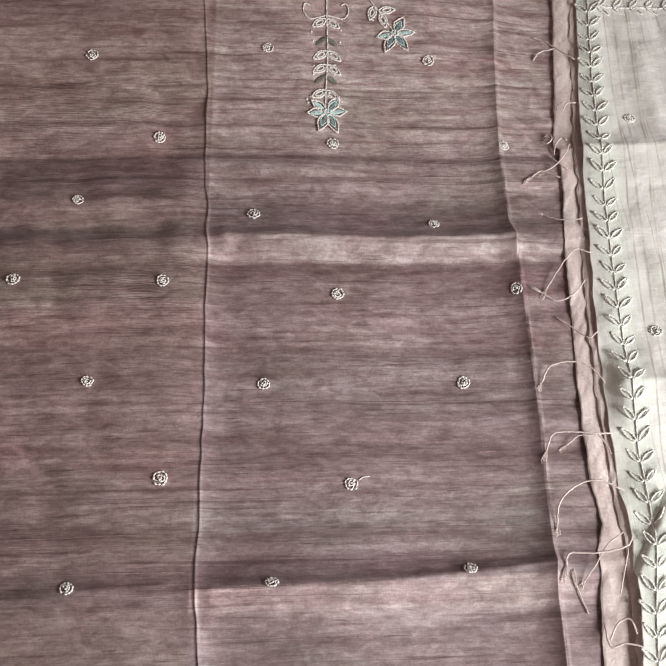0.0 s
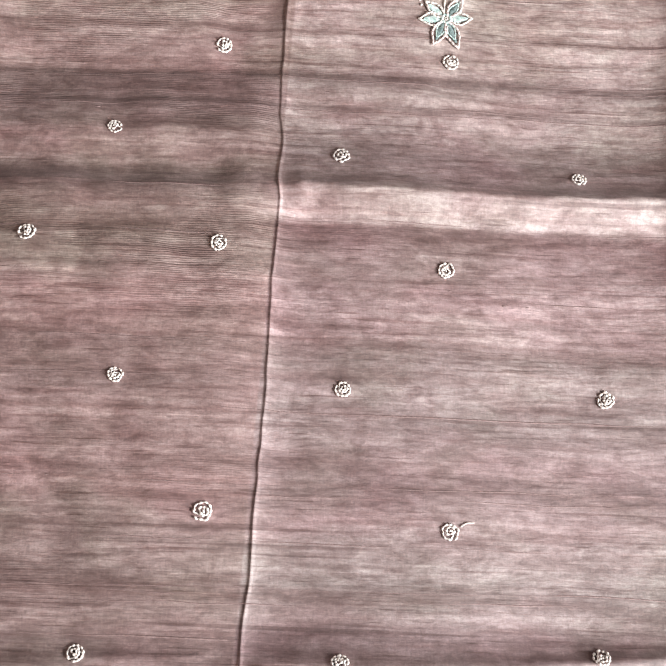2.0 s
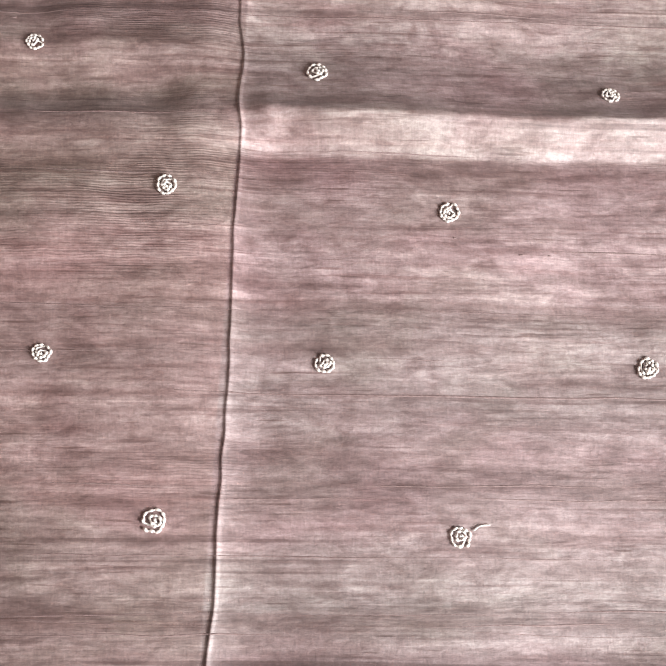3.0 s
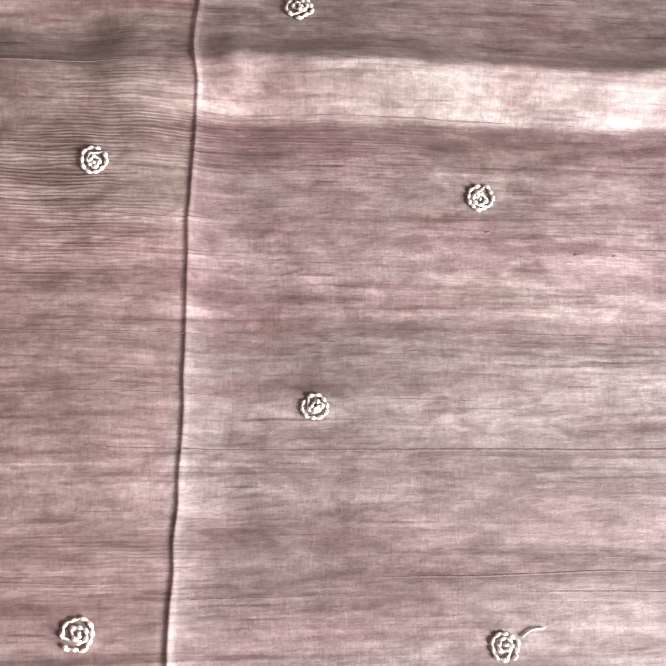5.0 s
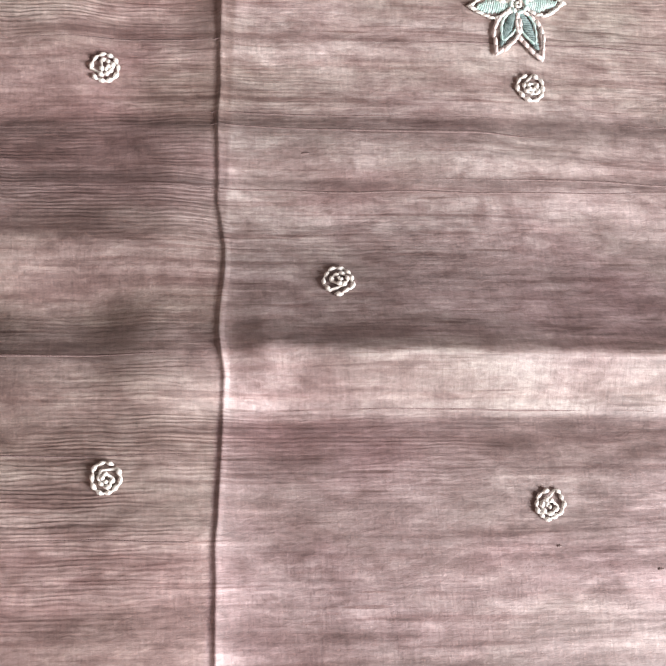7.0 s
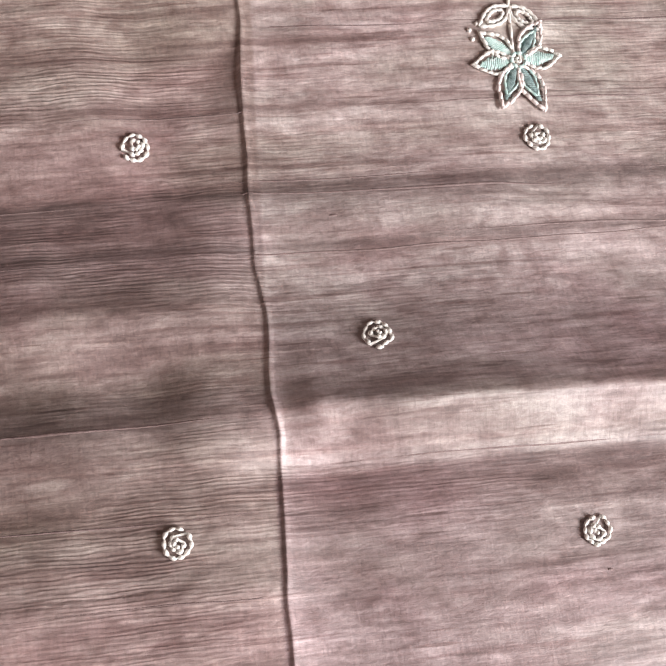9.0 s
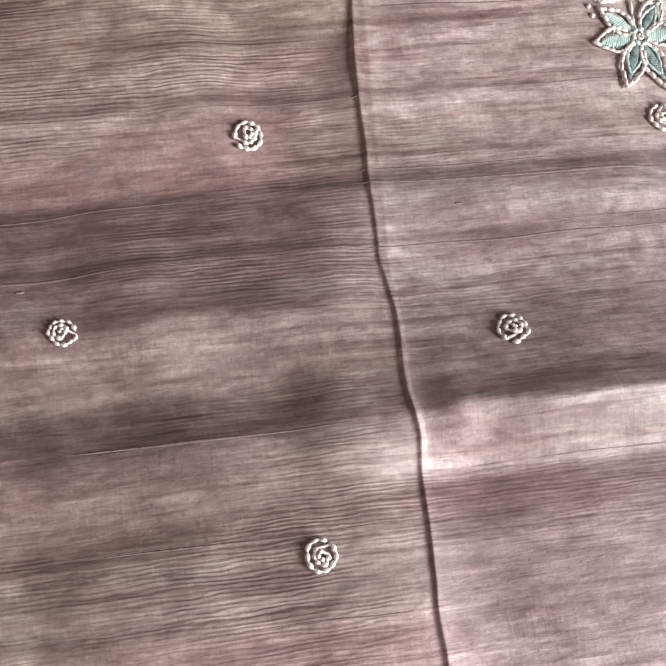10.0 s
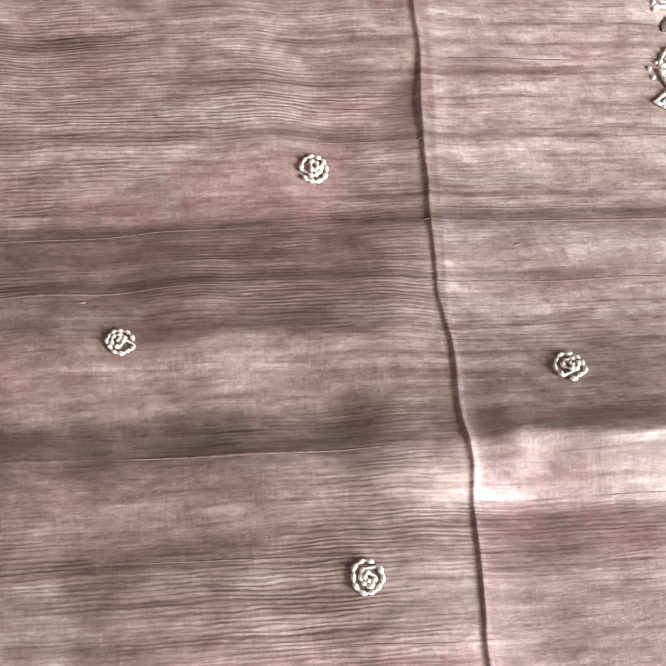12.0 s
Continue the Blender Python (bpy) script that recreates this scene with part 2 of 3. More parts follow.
def beige_material():
    n = Nodes("beige_raw_silk")
    streak = n.noise(110, 30, 4, 0.6, 0.1)
    fine = n.noise(480, 700, 3, 0.6)
    blush = n.noise(60, 35, 3, 0.6, 0.2, 11.0)
    color = n.ramp(streak, (0.3, (0.70, 0.60, 0.555)), (0.52, (0.82, 0.725, 0.68)), (0.72, (0.89, 0.815, 0.77)))
    color = n.mix(n.ramp(blush, (0.46, 0.0), (0.66, 0.5)), color, (0.60, 0.47, 0.445))
    color = n.mix(1.0, color, n.ramp(fine, (0.3, (0.86, 0.83, 0.82)), (0.7, (1.07, 1.07, 1.07))), "MULTIPLY")
    normal = n.bump(fine, 0.0004, 0.9)
    normal = n.bump(n.noise(70, 40, 3, 0.5, 0.1, 2.0), 0.0016, 1.0, normal)
    return n.done(color, 0.55, normal, 0.2)


def thread_material(name, dark, light, rough=0.45):
    n = Nodes(name)
    ply = n.noise(2600, 2600, 2, 0.6)
    color = n.mix(n.ramp(n.noise(500, 500, 2, 0.6), (0.3, 0.0), (0.7, 1.0)), dark, light)
    return n.done(color, rough, n.bump(ply, 0.0003, 0.7), 0.15)


SILK = silk_material()
PALE = pale_material()
BEIGE = beige_material()
CREAM = thread_material("cream_thread", (0.82, 0.77, 0.71), (0.94, 0.91, 0.87))
IVORY = thread_material("ivory_thread", (0.80, 0.80, 0.74), (0.93, 0.93, 0.88))
BLUSH = thread_material("blush_thread", (0.85, 0.72, 0.69), (0.94, 0.86, 0.83))
MINT = thread_material("mint_thread", (0.42, 0.66, 0.61), (0.80, 0.93, 0.90))
SLATE = thread_material("slate_green_thread", (0.10, 0.16, 0.16), (0.34, 0.45, 0.44))
OLIVE = thread_material("olive_thread", (0.17, 0.155, 0.125), (0.27, 0.255, 0.21))
DUSK = thread_material("dark_brown_slub_yarn", (0.19, 0.125, 0.118), (0.31, 0.225, 0.215), 0.6)
FRAY = thread_material("loose_pink_beige_thread", (0.66, 0.54, 0.50), (0.88, 0.79, 0.74))


def board_material():
    n = Nodes("plain_bed_linen")
    c = n.mix(n.noise(8, 8, 4, 0.6), (0.55, 0.53, 0.50), (0.68, 0.66, 0.63))
    return n.done(c, 0.8, n.bump(n.noise(700, 700, 2), 0.0006))


LINEN = board_material()


def wall_material():
    n = Nodes("beige_wall_paint")
    c = n.mix(n.noise(3, 3, 4, 0.6), (0.43, 0.34, 0.31), (0.49, 0.395, 0.36))
    return n.done(c, 0.7, n.bump(n.noise(160, 160, 3), 0.0008))


WALL = wall_material()


# ---- the lie of the cloth ----
def lattice(seed):
    return np.random.RandomState(seed).rand(64, 64)


def ripple(x, y, sx, sy, seed):
    """Smooth random waves between -1 and 1, sx and sy to the metre."""
    g = lattice(seed)
    u, v = np.asarray(x) * sx + 17.3, np.asarray(y) * sy + 23.7
    i, j = np.floor(u).astype(int), np.floor(v).astype(int)
    a, b = u - i, v - j
    a, b = a * a * (3 - 2 * a), b * b * (3 - 2 * b)
    g00, g10, g01, g11 = g[i % 64, j % 64], g[(i + 1) % 64, j % 64], g[i % 64, (j + 1) % 64], g[(i + 1) % 64, (j + 1) % 64]
    return 2 * ((g00 * (1 - a) + g10 * a) * (1 - b) + (g01 * (1 - a) + g11 * a) * b) - 1


def step(v, lo, hi):
    t = np.clip((np.asarray(v) - lo) / (hi - lo), 0, 1)
    return t * t * (3 - 2 * t)


def crease_a(y):
    """The upright crease between the two broad panels of the mauve silk."""
    y = np.asarray(y)
    base = np.interp(y, [-0.15, 0.01, 0.045, 0.078, 0.126, 0.177, 0.225, 0.243, 0.254, 0.265, 0.288, 0.301, 0.321, 0.344, 0.37, 0.44, 0.6],
                     [-0.094, -0.090, -0.0900, -0.0865, -0.0825, -0.0783, -0.0752, -0.0735, -0.0725, -0.0733, -0.0705, -0.0722, -0.0710, -0.0690, -0.0665, -0.0655, -0.064])
    return base + 0.0006 * ripple(y, y * 0, 45, 1, 3) + 0.0004 * ripple(y, y * 0, 120, 1, 4)


def crease_b(y):
    y = np.asarray(y)
    base = np.interp(y, [-0.15, 0.047, 0.133, 0.227, 0.251, 0.264, 0.295, 0.369, 0.442, 0.6], [0.094, 0.108, 0.115, 0.1205, 0.1210, 0.1190, 0.121, 0.126, 0.1345, 0.15])
    return base + 0.003 * step(y, 0.3, 0.44) + 0.0006 * ripple(y, y * 0, 50, 1, 5)


def edge_one(y):
    y = np.asarray(y)
    base = np.interp(y, [-0.15, -0.008, 0.031, 0.052, 0.066, 0.088, 0.136, 0.185, 0.25, 0.3165, 0.3195, 0.403, 0.44, 0.6], [0.115, 0.126, 0.132, 0.135, 0.1405, 0.1385, 0.141, 0.146, 0.153, 0.1605, 0.157, 0.171, 0.178, 0.205])
    return base - 0.0016 + 0.0046 * step(y, 0.15, 0.40) + 0.0009 * ripple(y, y * 0, 70, 1, 6) + 0.0003 * ripple(y, y * 0, 420, 1, 9)


def edge_two(y):
    y = np.asarray(y)
    return np.interp(y, [-0.15, -0.01, 0.027, 0.05, 0.087, 0.135, 0.165, 0.21, 0.29, 0.319, 0.44, 0.6], [0.132, 0.143, 0.148, 0.150, 0.1497, 0.152, 0.1545, 0.159, 0.168, 0.1705, 0.190, 0.212]) - 0.0016 + 0.0036 * step(y, 0.15, 0.40) + 0.0007 * ripple(y, y * 0, 110, 1, 7)


def edge_three(y):
    y = np.asarray(y)
    return np.interp(y, [-0.15, -0.01, 0.022, 0.038, 0.054, 0.083, 0.123, 0.163, 0.205, 0.252, 0.318, 0.434, 0.6], [0.131, 0.1425, 0.149, 0.1495, 0.1525, 0.1515, 0.1535, 0.157, 0.161, 0.167, 0.1745, 0.195, 0.218]) + 0.0012 * step(y, 0.15, 0.35) + 0.0007 * ripple(y, y * 0, 80, 1, 8)


def ridge(v, high, below, above):
    """A crease seen end on: a steep face for v < 0, a long back for v > 0."""
    t = np.clip(-v / below, 0, 1)
    return high * np.where(v < 0, 1 - 0.9 * t - 0.1 * step(t, 0, 1), np.exp(-np.maximum(v, 0) / above))


def fall(v, lo, hi):
    """A drop that begins at once and eases out."""
    t = np.clip((v - lo) / (hi - lo), 0, 1)
    return 1 - (1 - t) ** 1.7


def silk_height(x, y):
    x, y = np.asarray(x, float), np.asarray(y, float)
    u, w = x - crease_a(y), x - crease_b(y)
    v = y + WEFT * (x + 0.11)
    h1 = np.interp(x, [-0.073, -0.05, -0.018, 0.036, 0.12], [0.2605, 0.2585, 0.2562, 0.2538, 0.2515]) + 0.0008 * ripple(x, x * 0, 60, 1, 11)
    h2 = np.interp(x, [-0.09, 0.0, 0.108], [0.0465, 0.0435, 0.047]) + 0.0006 * ripple(x, x * 0, 50, 1, 12)
    low = 1 - step(y, 0.22, 0.32)
    # the middle panel, with its two cross creases and the raised fold along its side
    mid = ridge(y - h1, 0.0088, 0.0135, 0.012) * (0.48 + 0.52 * step(u, 0.0, 0.012)) - 0.0014 * np.exp(-((y - h1 + 0.0165) / 0.007) ** 2) - 0.0030 * np.exp(-((y - h1 - 0.030) / 0.017) ** 2)
    mid = mid + ridge(y - h2, 0.0080, 0.024, 0.007) * (0.6 + 0.4 * step(u, 0.0, 0.010))
    mid = mid + 0.0012 * np.exp(-np.maximum(u, 0) / 0.040) + (0.0012 + 0.0022 * low) * np.exp(-np.maximum(u, 0) / 0.008)
    mid = mid + 0.0058 * np.exp(-np.maximum(-w, 0) / 0.009) + 0.0018 * step(u, 0.004, 0.045) - 0.0040 * step(x, -0.02, 0.06)
    mid = mid + 0.0005 * ripple(x, y, 70, 26, 28) + 0.0004 * ripple(x, y, 7, 90, 21) + 0.0008 * ripple(x, y, 9, 30, 22)
    # the side panel: high by the crease, stepping down towards the far end
    side = (0.0046 - 0.0024 * step(-u, 0.03, 0.12)) + 0.0012 * low + 0.0018 * np.exp(-((y - 0.264) / 0.012) ** 2 + np.minimum(u, 0) / 0.016) + 0.0020 * np.exp(-((y - 0.320) / 0.022) ** 2 + np.minimum(u, 0) / 0.016) + 0.0012 * np.exp(-((y - 0.049) / 0.010) ** 2 + np.minimum(u, 0) / 0.016)
    side = side + (0.0036 * step(v, 0.273, 0.291) - 0.0050 * fall(v, 0.2615, 0.274)) * (0.25 + 0.75 * step(-u, 0.004, 0.03)) - 0.0060 * np.clip((v - 0.290) / 0.033, 0, 1) ** 1.3 + 0.0030 * step(v, 0.324, 0.352)
    side = side + ridge(y - h2 - 0.004, 0.0035, 0.030, 0.006) * step(-u, 0.0, 0.03)
    side = side - 0.0026 * np.exp(-((y - 0.35 - 0.2 * (x + 0.09)) / 0.009) ** 2 + np.minimum(u, 0) / 0.06)
    dent = (0.35 + 0.65 * step(y, 0.19, 0.24)) * (1 - step(y, 0.36, 0.42))
    side = side + 0.0004 * ripple(x, y, 8, 95, 23) + 0.0009 * ripple(x, y, 12, 34, 24) + 0.0023 * dent * ripple(x + 0.25 * y, y, 58, 24, 25)
    # the narrow strip that runs under the raw edges
    strip = 0.0009 - 0.0005 * step(w, 0.004, 0.03) + 0.55 * ridge(y - h1 + 0.003, 0.0062, 0.012, 0.016) + 0.5 * ridge(y - 0.0445, 0.004, 0.006, 0.01)
    strip = strip + 0.0007 * ripple(x, y, 12, 110, 26) + 0.0007 * ripple(x, y, 20, 40, 27) + 0.0010 * np.exp(-((w - 0.0004) / 0.0009) ** 2)
    side = side - np.maximum(side - mid + 0.0011, 0) * np.exp(np.minimum(u, 0) / 0.012)
    side = side + 0.87 * (mid - side) * np.exp(np.minimum(u, 0) / 0.0065) - 0.0003 * np.exp(-((u + 0.0010) / 0.0016) ** 2)
    z = side + (mid - side) * step(u, -0.0009, 0.0001)
    z = z + 0.00035 * np.exp(-((u - 0.0004) / 0.0006) ** 2) * (0.7 + 0.6 * ripple(x * 0, y, 1, 90, 41))
    strip = strip + 0.40 * (mid - strip) * np.exp(-np.maximum(w, 0) / 0.006)
    z = z + (strip - z) * step(w, -0.0010, 0.0002)
    return z + 0.10 * (np.sqrt((y - 0.325) ** 2 + 0.0002) + y - 0.325) / 2 * (1 - step(x, 0.08, 0.17))


def pale_height(x, y):
    x, y = np.asarray(x, float), np.asarray(y, float)
    e = x - edge_three(y)
    z = 0.0057 + 0.0009 * step(e, 0.0, 0.012)
    k1 = 0.3140 - 0.012 * (x - 0.175) + 0.0006 * ripple(x, x * 0, 60, 1, 31)
    k2 = 0.1475 + 0.02 * (x - 0.16) + 0.0008 * ripple(x, x * 0, 60, 1, 32)
    z = z + ridge(y - k1, 0.0052, 0.030, 0.012) + ridge(y - k2, 0.0058, 0.030, 0.012) * step(e, 0.0, 0.012)
    d = (x - 0.149) * 0.840 - (y - 0.035) * 0.542
    z = z + 0.0032 * step(d, -0.001, 0.0015) * (1 - 0.5 * step(d, 0.003, 0.03)) * (1 - step(y, 0.072, 0.090))
    return z + 0.0011 * ripple(x, y, 45, 60, 33) + 0.0008 * ripple(x, y, 110, 45, 34)


def spread(length, fine, coarse, both=False):
    """Places from 0 to 1, close together at the start (and at the end)."""
    out, gap = [0.0], fine
    stop = length / 2 if both else length
    while out[-1] < stop:
        out.append(out[-1] + gap)
        gap = min(gap * 1.22, coarse)
    out = np.array(out) / out[-1]
    return np.concatenate([out / 2, 1 - out[-2::-1] / 2]) if both else out


def sheet(name, material, height, y0, y1, pitch, sides, columns, thick=0.0006):
    """A cloth whose height is a function of place. sides: lines x(y) from left to right; columns: how the cloth is divided between them."""
    ys = np.linspace(y0, y1, int((y1 - y0) / pitch) + 1)
    lines = [f(ys) + 0 * ys for f in sides]
    X = [a[:, None] * (1 - t) + b[:, None] * t for a, b, t in zip(lines, lines[1:], columns)]
    X = np.concatenate([X[0]] + [m[:, 1:] for m in X[1:]], 1)
    ny, nx = X.shape[0] - 1, X.shape[1] - 1
    Y = np.repeat(ys[:, None], nx + 1, 1)
    verts = np.stack([X, Y, height(X, Y)], -1).reshape(-1, 3)
    n = np.arange((nx + 1) * (ny + 1)).reshape(ny + 1, nx + 1)
    faces = np.stack([n[:-1, :-1], n[:-1, 1:], n[1:, 1:], n[1:, :-1]], -1).reshape(-1, 4)
    me = bpy.data.meshes.new(name)
    me.from_pydata(verts.tolist(), [], faces.tolist())
    me.shade_smooth()
    me.materials.append(material)
    ob = new(name, me)
    sol = ob.modifiers.new("thickness", "SOLIDIFY")
    sol.thickness, sol.offset = thick, -1.0
    return ob


# ---- stitches ----
def tube(bm, pts, radius, sides=6, taper=0.55):
    """A round thread along pts, drawn in a little at both ends."""
    pts = [Vector(p) for p in pts]
    rings = []
    for i, p in enumerate(pts):
        d = (pts[min(i + 1, len(pts) - 1)] - pts[max(i - 1, 0)]).normalized()
        s = d.cross(Vector((0, 0, 1)))
        s = s.normalized() if s.length > 1e-6 else Vector((1, 0, 0))
        up = s.cross(d)
        r = (radius[i] if isinstance(radius, list) else radius) * (taper if i in (0, len(pts) - 1) else 1.0)
        rings.append([bm.verts.new(p + (s * math.cos(q) + up * math.sin(q)) * r) for q in (2 * math.pi * k / sides for k in range(sides))])
    for a, b in zip(rings, rings[1:]):
        for k in range(sides):
            bm.faces.new((a[k], a[(k + 1) % sides], b[(k + 1) % sides], b[k]))
    bm.faces.new(rings[0][::-1])
    bm.faces.new(rings[-1])


def stitch(bm, a, b, radius, lift=0.0003):
    """One short raised stitch from a to b."""
    a, b = Vector((*a, 0)), Vector((*b, 0))
    tube(bm, [a, a.lerp(b, 0.25) + Vector((0, 0, lift)), a.lerp(b, 0.75) + Vector((0, 0, lift)), b], radius, 6, 0.5)


def mesh_of(name, bm, material):
    bmesh.ops.recalc_face_normals(bm, faces=bm.faces)
    me = bpy.data.meshes.new(name)
    bm.to_mesh(me)
    bm.free()
    me.shade_smooth()
    me.materials.append(material)
    return me


def place(name, me, parent, m, label=""):
    ob = new(name, me)
    ob.parent = parent
    ob.matrix_basis = m
    return tagged(ob, label)


def part(name, bm, material, parent, label="", m=Matrix()):
    return place(name, mesh_of(name, bm, material), parent, m, label)


def on(height, x, y, spin=0.0, size=1.0, lift=0.0002):
    """The pose of something sewn on the cloth at x, y."""
    d = 0.0015
    z = float(height(x, y))
    nx = float(height(x + d, y) - height(x - d, y)) / (2 * d)
    ny = float(height(x, y + d) - height(x, y - d)) / (2 * d)
    q = Vector((0, 0, 1)).rotation_difference(Vector((-nx, -ny, 1)).normalized())
    return Matrix.Translation((x, y, z + lift)) @ q.to_matrix().to_4x4() @ pose(0, 0, 0, 0, 0, spin) @ Matrix.Diagonal((size, size, size, 1))


def rosette_mesh(seed):
    """A small round rose worked with one thick cream thread: a beaded rim, a curl inside it, a heart."""
    r = random.Random(seed)
    bm = bmesh.new()
    pts, radii = [], []
    a, lean = r.uniform(0, 6.3), r.uniform(0.86, 0.98)
    for rad, beads, sweep, up in ((0.0034, r.choice((10, 11, 12)), 6.0, 0.0002), (0.0019, r.choice((5, 6)), r.uniform(4.2, 5.2), 0.0004), (0.0007, 3, 4.6, 0.0006)):
        for _ in range(beads):
            off, fat = rad + r.uniform(-0.00030, 0.00030), r.uniform(0.00048, 0.00068)
            for part_of, size in ((0.0, 0.42), (0.3, 0.95), (0.6, 1.0), (0.85, 0.6)):
                q = a + sweep / beads * part_of
                pts.append((off * math.cos(q), lean * off * math.sin(q), up + 0.0003 * size))
                radii.append(fat * size)
            a += sweep / beads
        a += r.uniform(0.3, 1.2)
    tube(bm, pts, radii, 7, 0.6)
    return bm


def almond(length, width, n=9):
    """The outline of a pointed petal or leaf along +x."""
    xs = [length * i / n for i in range(n + 1)]
    side = [width / 2 * math.sin(math.pi * (i / n) ** 0.85) for i in range(n + 1)]
    return list(zip(xs, side)), list(zip(xs, [-s for s in side]))


def outline_bm(length, width, radius, inner=False):
    bm = bmesh.new()
    for scale, shift in ((1.0, 0.0),) + (((0.55, length * 0.2),) if inner else ()):
        for line in almond(length * scale, width * scale, 15):
            tube(bm, [(shift + x, y, 0.0003) for x, y in line], [radius * (0.6, 1.15, 1.1)[i % 3] for i in range(len(line))], 6, 0.8)
    return bm


def petal_rim(length, width, seed):
    """The ragged rim of a petal: short fat stitches along both sides, crossing a little at the tip."""
    bm = bmesh.new()
    r = random.Random(seed)
    for line in almond(length, width, 7):
        for (ax, ay), (bx, by) in zip(line, line[1:]):
            j = [r.uniform(-0.00022, 0.00022) for _ in range(4)]
            stitch(bm, (ax - 0.0002 + j[0], ay + j[1]), (bx + 0.0003 + j[2], by + j[3]), r.uniform(0.00044, 0.00066), r.uniform(0.0003, 0.0006))
    stitch(bm, (length - 0.0012, 0.0003), (length + 0.0007, -0.0002), 0.0005, 0.0004)
    return bm


def fill_bm(length, width, rows=19):
    """Satin stitches lying side by side across a petal."""
    bm = bmesh.new()
    r = random.Random(round(1e5 * length + 1e6 * width))
    for i in range(1, rows - 2):
        t = i / rows
        half = width / 2 * math.sin(math.pi * t ** 0.85) * r.uniform(0.7, 1.0)
        if half > 0.0003:
            x = length * t
            stitch(bm, (x - 0.0006, -half), (x + 0.0006, half), length / rows * 0.62, 0.0002)
    return bm


def flower(parent, height, x, y, tips, name="embroidered_flower"):
    """A star flower: outlined petals, satin filling, a mint heart. tips: offsets of petal tips, and the filling of each."""
    bm = bmesh.new()
    for k in range(7):
        a = 2 * math.pi * k / 7
        stitch(bm, (0.0023 * math.cos(a), 0.0023 * math.sin(a)), (0.0023 * math.cos(a + 0.8), 0.0023 * math.sin(a + 0.8)), 0.00058, 0.0008)
    head = part(name, bm, MINT, parent, "mint and blush star flower in raised embroidery", on(height, x, y))
    bm = bmesh.new()
    for k in range(4):
        a = 1.57 * k
        stitch(bm, (0.0007 * math.cos(a), 0.0007 * math.sin(a)), (0.0008 * math.cos(a + 1.2), 0.0008 * math.sin(a + 1.2)), 0.0004, 0.0008)
    part("flower_heart", bm, CREAM, head)
    for dx, dy, width, filling in tips:
        length = math.hypot(dx, dy)
        turn = math.degrees(math.atan2(dy, dx))
        pose_of = pose(0.0014 * dx / length, 0.0014 * dy / length, 0, 0, 0, turn)
        petal = part("petal", petal_rim(length - 0.0014, width * 1.1, round(1e5 * length)), BLUSH if filling is not MINT else CREAM, head, "", pose_of)
        part("petal_filling", fill_bm(length * 0.84, width * (0.78 if filling is MINT else 0.52)), filling, petal, "satin-stitched filling")
        if filling is not MINT:
            part("petal_lining", outline_bm(length * 0.66, width * 0.66, 0.00040), MINT, petal, "pale mint lining stitches")
    return head


def drape(height, pts, lift):
    return [(x, y, float(height(x, y)) + lift) for x, y in pts]


def smooth_line(pts, n=6):
    """A Catmull-Rom line through the points, of any dimension."""
    pts = [Vector(p) for p in pts]
    ext = [pts[0] * 2 - pts[1], *pts, pts[-1] * 2 - pts[-2]]
    out = []
    for i in range(1, len(ext) - 2):
        a, b, c, d = ext[i - 1:i + 3]
        for k in range(n):
            t = k / n
            out.append(0.5 * ((2 * b) + (c - a) * t + (2 * a - 5 * b + 4 * c - d) * t * t + (3 * b - a - 3 * c + d) * t ** 3))
    return out + [pts[-1]]


def sewn_line(parent, name, height, pts, radius, material, label="", knot=0.004):
    """A stem of short stitches, end to end."""
    line = smooth_line([(x, y, 0) for x, y in pts], 10)
    bm = bmesh.new()
    run = [line[0]]
    for p in line[1:]:
        run.append(p)
        if (run[-1] - run[0]).length > knot:
            tube(bm, [(q.x, q.y, float(height(q.x, q.y)) + radius * 0.9) for q in run], radius, 6, 0.6)
            run = [p]
    if len(run) > 1:
        tube(bm, [(q.x, q.y, float(height(q.x, q.y)) + radius * 0.9) for q in run], radius, 6, 0.6)
    return part(name, bm, material, parent, label)


# ---- the room ----
def block(name, boxes, material, label, category):
    """Part of the setting: boxes (x0, x1, y0, y1, z0, z1) in one mesh."""
    bm = bmesh.new()
    for x0, x1, y0, y1, z0, z1 in boxes:
        c = bmesh.ops.create_cube(bm, size=1.0)["verts"]
        for v in c:
            v.co = (x0 + (v.co.x + 0.5) * (x1 - x0), y0 + (v.co.y + 0.5) * (y1 - y0), z0 + (v.co.z + 0.5) * (z1 - z0))
    me = mesh_of(name, bm, material)
    me.shade_flat()
    return tagged(new(name, me), label, category, kind="structure")


WEST, SOUTH, NORTH, TOP, FLOOR, T = -2.2, -2.2, 2.2, 2.5, -0.0110, 0.12
wy0, wy1, wz0, wz1 = WIN_Y - WIN_W / 2, WIN_Y + WIN_W / 2, WIN_Z - WIN_H / 2, WIN_Z + WIN_H / 2
block("floor", [(WEST - T, EAST + T, SOUTH - T, NORTH + T, FLOOR - 0.1, FLOOR)], LINEN, "plain off-white surface under the cloths", "floor")
block("ceiling", [(WEST - T, EAST + T, SOUTH - T, NORTH + T, TOP, TOP + 0.1)], WALL, "plain warm beige painted ceiling", "ceiling")
block("wall_west", [(WEST - T, WEST, SOUTH, NORTH, FLOOR, TOP)], WALL, "plain warm beige painted wall", "wall")
block("wall_south", [(WEST - T, EAST + T, SOUTH - T, SOUTH, FLOOR, TOP)], WALL, "plain warm beige painted wall", "wall")
block("wall_north", [(WEST - T, EAST + T, NORTH, NORTH + T, FLOOR, TOP)], WALL, "plain warm beige painted wall", "wall")
